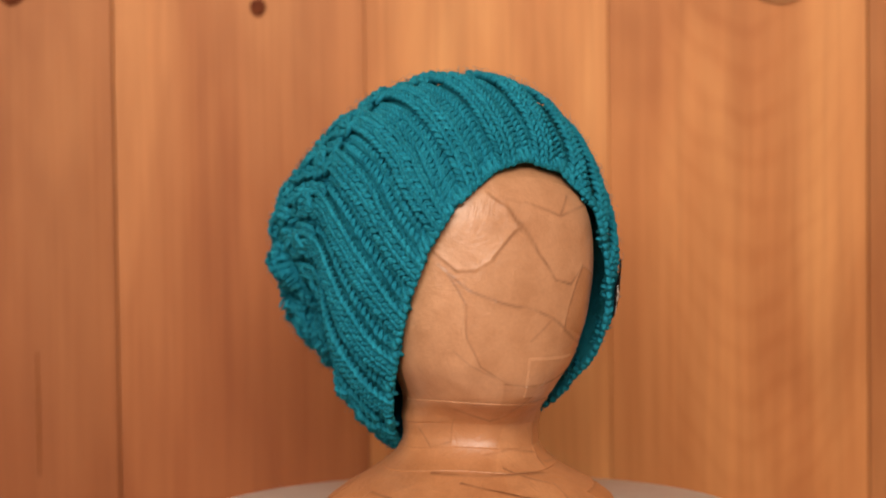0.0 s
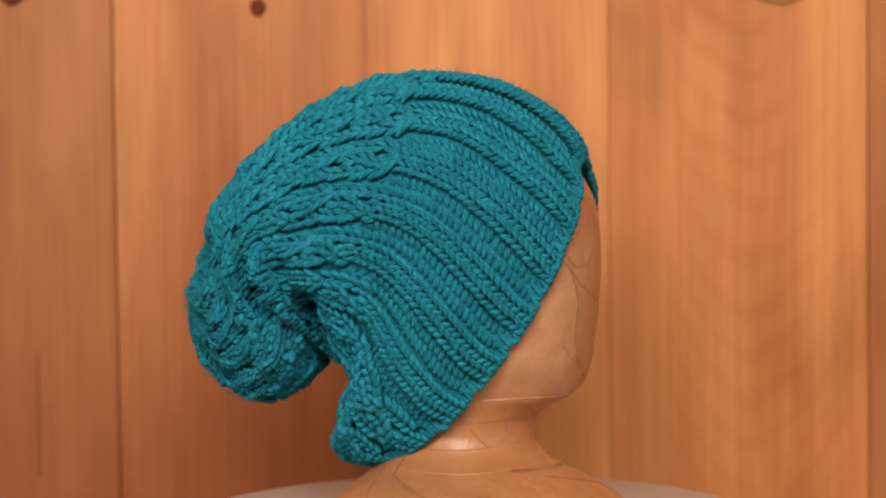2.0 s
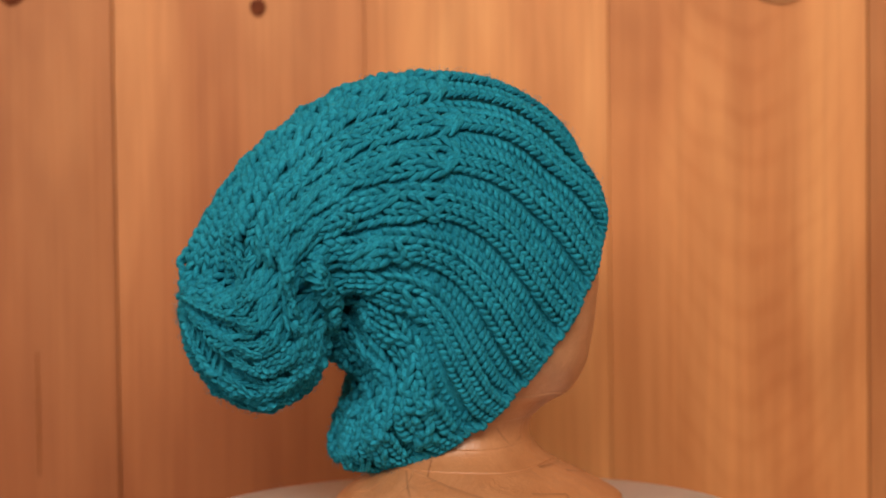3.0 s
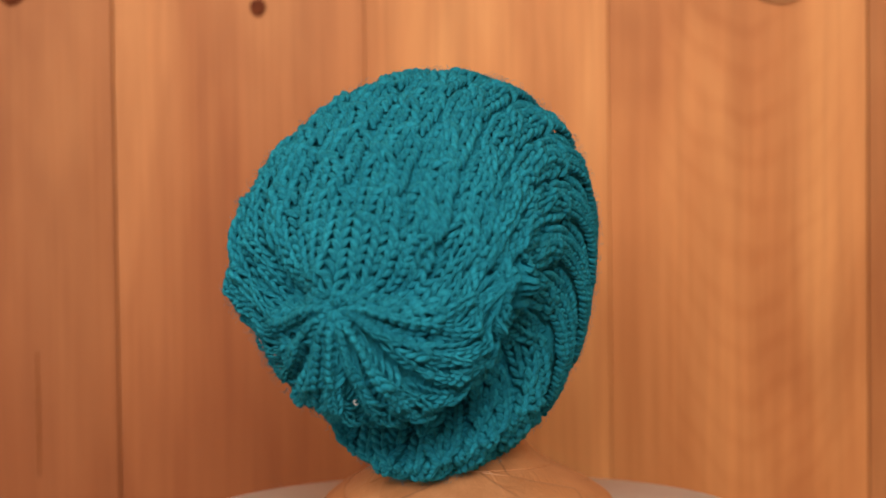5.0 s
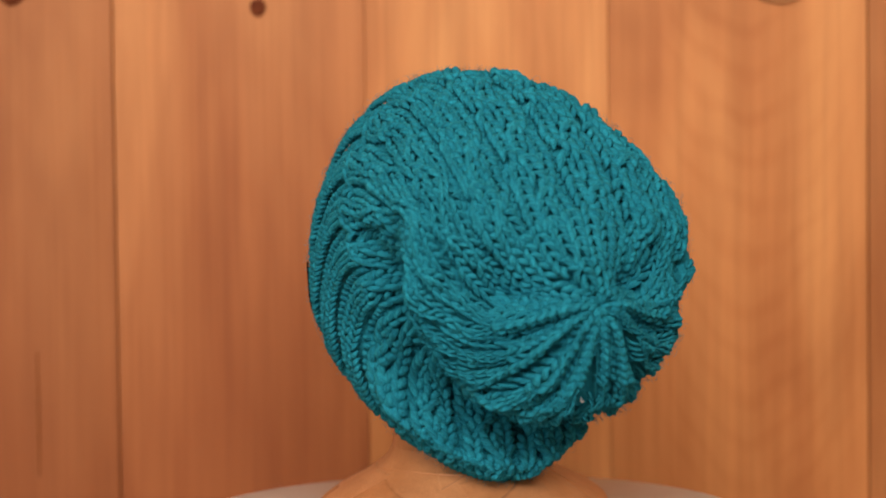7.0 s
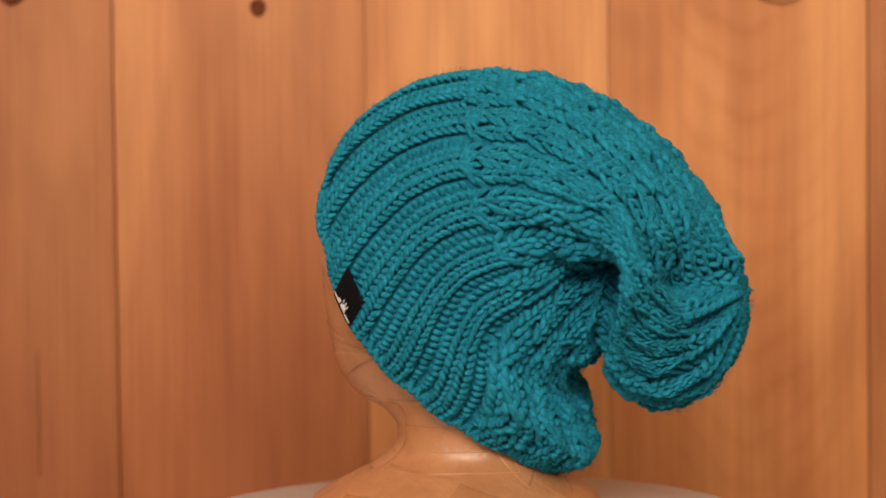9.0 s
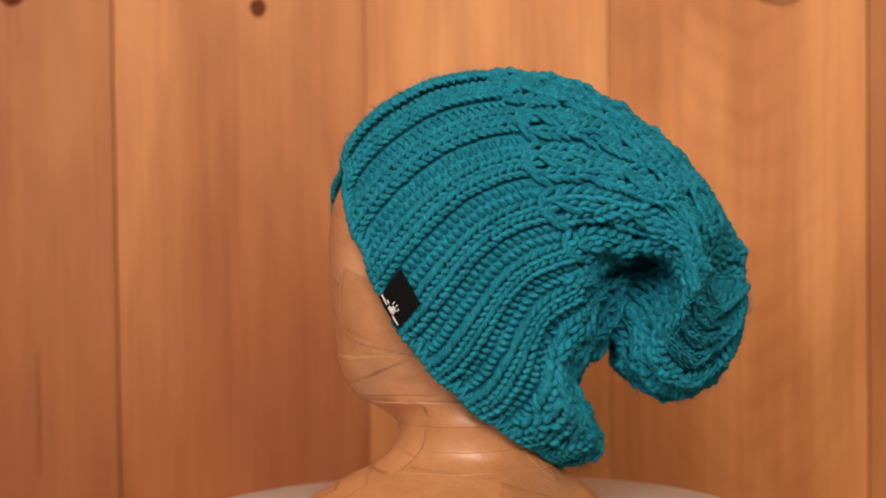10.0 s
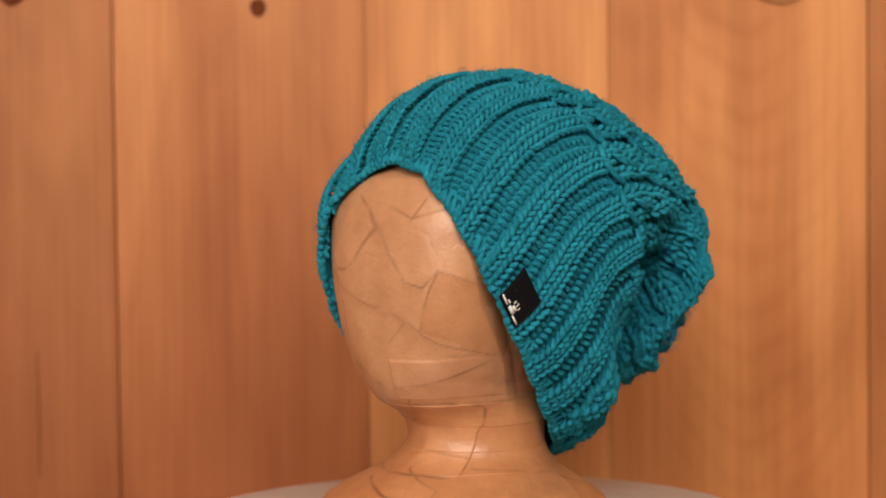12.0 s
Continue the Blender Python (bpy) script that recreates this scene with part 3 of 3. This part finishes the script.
def knit(centre, row, width, lift, pitch, stretch=1.0, slope=0.0, plump=0.232):
    """Two plump legs of a V for each stitch: centre (turn), row, width (turn), height (m), width in metres, sideways drift (turn a row)."""
    out = []
    n = len(centre)
    slope = np.broadcast_to(slope, (n,))
    for side in (-1, 1):
        jit = RNG.normal(0, 0.025, (n, 1))
        along = (-0.26 + 1.34 * U + RNG.normal(0, 0.05, (n, 1))) * stretch
        across = side * (0.05 + 0.38 * np.sin(U * np.pi / 2) + jit)
        turn = centre[:, None] + across * width[:, None] + along * slope[:, None]
        fat = 1 + RNG.normal(0, 0.06, (n, 1))
        r = pitch[:, None] * plump * fat * (0.36 + 0.64 * np.sin(np.pi * (0.06 + 0.88 * U)))
        height = lift[:, None] + pitch[:, None] * (0.30 * np.sin(np.pi * U) - 0.08 - 0.12 * U) + RNG.normal(0, 0.0002, (n, 1))
        out.append(strands(FABRIC, turn, (row[:, None] + along) / ROWS, height, r))
    return joined(out)


def purl(centre, row, width, lift, pitch, lean=0.12):
    """A short bump lying across the wale for each stitch."""
    w = np.linspace(-1, 1, 6)[None, :]
    jit = RNG.normal(0, 0.05, (len(centre), 1))
    turn = centre[:, None] + (0.40 * w + jit) * width[:, None]
    rise = (row[:, None] + 0.5 + jit - 0.15 * w ** 2 + lean * w) / ROWS
    r = pitch[:, None] * 0.285 * (1.0 - 0.5 * w ** 2)
    height = lift[:, None] - pitch[:, None] * 0.36 * w ** 2
    return strands(FABRIC, turn, rise, height, r)


def group_pitch(turn, row):
    """Width of one rib group in metres there."""
    a = FABRIC.look_up(FABRIC.p, turn - 0.25 / GROUPS, row / ROWS)
    b = FABRIC.look_up(FABRIC.p, turn + 0.25 / GROUPS, row / ROWS)
    return np.linalg.norm(b - a, axis=-1) * 2


def join_row(turn):
    """The row at which ribs give way to cables."""
    d = abs((turn + 0.5) % 1.0 - 0.5)
    return int(round(25 - 22 * np.clip((d - 0.315) / 0.06, 0, 1)))


CROWN_ROW = 63


def beanie():
    hat = new("beanie")
    tagged(hat, "slouchy teal ribbed and cable knit wool beanie on the head", "hat")
    # inner cloth
    fab = FABRIC
    deep = 0.001 + 0.0036 * np.clip(np.linspace(0, 1, fab.nv) / 0.05, 0, 1)
    v = (fab.p - fab.n * deep[:, None, None])[::3, ::2]
    m, n = v.shape[:2]
    idx = np.arange(m * n).reshape(m, n)
    r = np.roll(idx, -1, 1)
    quads = np.stack([idx[:-1], r[:-1], r[1:], idx[1:]], -1).reshape(-1, 4)
    from_arrays("lining", v.reshape(-1, 3), quads, YARN, hat)
    g = 1.0 / GROUPS
    for k in range(GROUPS):
        t0 = (k + 0.5) * g
        jr = join_row(t0)
        # ribs: two knit wales, then a sunken channel of purl
        rows = np.arange(0, jr)
        gp = group_pitch(np.full(len(rows), t0), rows.astype(float))
        ribs, chan = [], []
        one = np.ones(len(rows))
        for j in range(2):
            w = 0.25 * g
            ribs.append(knit((t0 + (j - 0.5) * w) * one, rows + 0.0, w * one, 0.0016 * one, gp * 0.243))
        for j in range(2):
            chan.append(purl((t0 + (0.5 + (j - 0.5) * 0.225) * g) * one, rows + 0.5 * j, 0.225 * g * one, -0.0018 * one, gp * 0.205, 0.30))
        yarn_part("knit_rib", joined(ribs), hat)
        yarn_part("purl_channel", joined(chan), hat, "stuff")
        # cables: three wales plaited over one another, then a sunken gutter
        rows = np.arange(jr, CROWN_ROW, 1.3)
        gp = group_pitch(np.full(len(rows), t0), rows.astype(float))
        cab = []
        q = (rows - jr) / 5.2 + 0.08 * RNG.normal()
        calm = np.clip((CROWN_ROW - rows) / 5.0, 0, 1)
        w = 0.285 * g
        spots = np.zeros((3, len(rows)))
        lifts = np.zeros((3, len(rows)))
        order = [0, 1, 2]
        for step in range(int(q.max()) + 2):
            a, b = ((0, 1), (2, 1))[step % 2]
            here = np.floor(q) == step
            f = np.clip((q - step) / 0.8, 0, 1)
            ease, over = f * f * (3 - 2 * f), np.sin(np.pi * f)
            for spot, wale in enumerate(order):
                goal = {a: b, b: a}.get(spot, spot)
                high = {a: 0.0024, b: -0.0012}.get(spot, 0.0)
                spots[wale] = np.where(here, spot + (goal - spot) * ease - 1, spots[wale])
                lifts[wale] = np.where(here, high * over, lifts[wale])
            order[a], order[b] = order[b], order[a]
        for x, high in zip(spots, lifts):
            lift = 0.0014 + high * calm - 0.0017 * x ** 2
            c = t0 + x * w + RNG.normal(0, 0.012, len(rows)) * g
            cab.append(knit(c, rows + 0.0, np.full(len(rows), w), lift, gp * 0.275, 1.36, np.gradient(x * w, rows), 0.262))
        yarn_part("cable", joined(cab), hat, "stuff")
        gut = []
        for j in range(2):
            one = np.ones(len(rows))
            gut.append(purl((t0 + (0.5 + (j - 0.5) * 0.12) * g) * one, rows + 0.6 * (j % 2), 0.15 * g * one, -0.0040 * one, gp * 0.15, (0.3, -0.3)[j]))
        yarn_part("purl_gutter", joined(gut), hat, "stuff")
        # crown: plain knit, fewer wales as it closes
        crown = []
        for row in np.arange(CROWN_ROW, ROWS - 0.5, 1.3):
            p = float(group_pitch(np.array([t0]), np.array([float(row)]))[0])
            count = max(1, min(3, int(round(p / 0.0112))))
            if p < 0.0040 and k % 2:
                continue
            w = g / count
            x = (np.arange(count) - (count - 1) / 2) * w
            one = np.ones(count)
            # pairs of gores swell between sunken seams
            edge = (x / g + (0.5 if k % 2 == 0 else -0.5)) ** 2
            crown.append(knit(t0 + x, row * one, w * one, 0.0024 - 0.0040 * edge, np.clip(p / count, 0.0045, 0.0105) * one, 1.36, 0.0, 0.258))
        yarn_part("crown_gore", joined(crown), hat, "stuff")
    # the rolled cast-on edge of the brim
    a = np.arange(120) / 120
    w = np.linspace(-1, 1, 6)[None, :]
    edge = strands(FABRIC, a[:, None] + 0.0046 * w, 0.005 * np.cos(2 * np.pi * GROUPS * a)[:, None] + RNG.normal(0, 0.0016, (120, 1)) - 0.003 + 0.020 * w ** 2, 0.0014 - 0.002 * w ** 2, 0.0027 * (1 - 0.3 * w ** 2) + 0 * a[:, None])
    yarn_part("brim_edge", edge, hat)
    # loose fibres standing off the yarn
    n = 9000
    ft, fr = RNG.uniform(0, 1, (n, 1)), RNG.uniform(0.005, 0.97, (n, 1))
    k = np.linspace(0, 1, 4)[None, :]
    fuzz = strands(FABRIC, ft + RNG.normal(0, 0.006, (n, 1)) * k, fr + RNG.normal(0, 0.008, (n, 1)) * k, 0.003 + RNG.uniform(0.001, 0.0065, (n, 1)) * np.sin(k * 2.2), 0.00011 * (1 - 0.6 * k) + 0 * ft, 3)
    yarn_part("fuzz", fuzz, hat, "stuff")
    # a short white thread end caught near the tip
    k = np.linspace(0, 1, 6)[None, :]
    thread = strands(FABRIC, 0.4985 + 0.007 * k, 0.778 + 0.004 * np.sin(6 * k), 0.0065 + 0.002 * np.sin(3 * k), 0.0006 + 0 * k)
    from_arrays("thread_end", thread[0], thread[1], THREAD, hat, "short white thread end")
    brim_tag(hat)
    return hat


def brim_tag(hat):
    """A folded black woven tag sewn over the brim edge."""
    t0 = TAG_TURN
    tu = np.linspace(-0.5, 0.5, 9)
    tv = np.linspace(-0.02, 1.0, 11)
    turn = np.broadcast_to(t0 + tu[None, :] * 0.0310, (11, 9))
    rise = np.broadcast_to((tv[:, None] * 4.7 + 0.5) / ROWS, (11, 9))
    outer, n = FABRIC.at(turn, rise, np.full((11, 9), 0.0066))
    inner = outer - n * 0.0014
    v = np.stack([outer, inner]).reshape(-1, 3)
    idx = np.arange(198).reshape(2, 11, 9)
    o, i = idx
    q = [np.stack([o[:-1, :-1], o[:-1, 1:], o[1:, 1:], o[1:, :-1]], -1).reshape(-1, 4),
         np.stack([i[:-1, :-1], i[1:, :-1], i[1:, 1:], i[:-1, 1:]], -1).reshape(-1, 4)]
    for e in ((o[0], i[0]), (o[-1], i[-1]), (o[:, 0], i[:, 0]), (o[:, -1], i[:, -1])):
        q.append(np.stack([e[0][:-1], e[0][1:], e[1][1:], e[1][:-1]], -1))
    tag = from_arrays("tag", v, np.concatenate(q), TAG, hat, "black woven fabric tag with small white mark")
    # the white mark: plain bars near the brim edge
    bars = [(-0.32, 0.10, 0.30, 0.05), (0.02, 0.12, 0.24, 0.10), (0.30, 0.07, 0.28, 0.05), (0.05, 0.22, 0.16, 0.08), (-0.06, 0.31, 0.03, 0.10), (0.05, 0.33, 0.03, 0.12), (0.15, 0.31, 0.03, 0.10), (-0.20, 0.18, 0.12, 0.04)]
    for bu, bv, su, sv in bars:
        uu = np.array([[-1, 1], [-1, 1]]) * su / 2 + bu
        vv = np.array([[-1, -1], [1, 1]]) * sv / 2 + bv
        lay, n = FABRIC.at(t0 + uu * 0.0310, (vv * 4.7 + 0.5) / ROWS, np.full((2, 2), 0.0070))
        v = np.concatenate([lay.reshape(-1, 3), (lay - n * 0.0005).reshape(-1, 3)])
        f = np.array([[0, 1, 3, 2], [4, 6, 7, 5], [0, 4, 5, 1], [1, 5, 7, 3], [3, 7, 6, 2], [2, 6, 4, 0]])
        from_arrays("mark", v, f, THREAD, tag)


TAG_TURN = 0.2075

room()
board_wall()
wood_knot(-0.187, 0.4135, 0.0075, 0.0085)
wood_knot(-0.419, 0.428, 0.011, 0.010)
wood_knot(0.305, 0.432, 0.028, 0.020, PALE_KNOT, "large pale brown knot in the wall board")
wood_knot(-0.402, 0.030, 0.0011, 0.060, STREAK, "thin brown resin streak along the wall board", "resin_streak")
STAND = stand()
HEAD = dummy_head()
HAT = beanie()


def heading(t):
    """Degrees by which the face has turned from the camera, at t seconds."""
    return 21.0 + 28.43 * t - 0.3069 * t * t


def motions():
    rows = [(i * 0.5, pose(0, 0, 0, 0, 0, heading(i * 0.5))) for i in range(25)]
    walk(STAND, rows)
    walk(HEAD, rows)
    walk(HAT, rows)


motions()
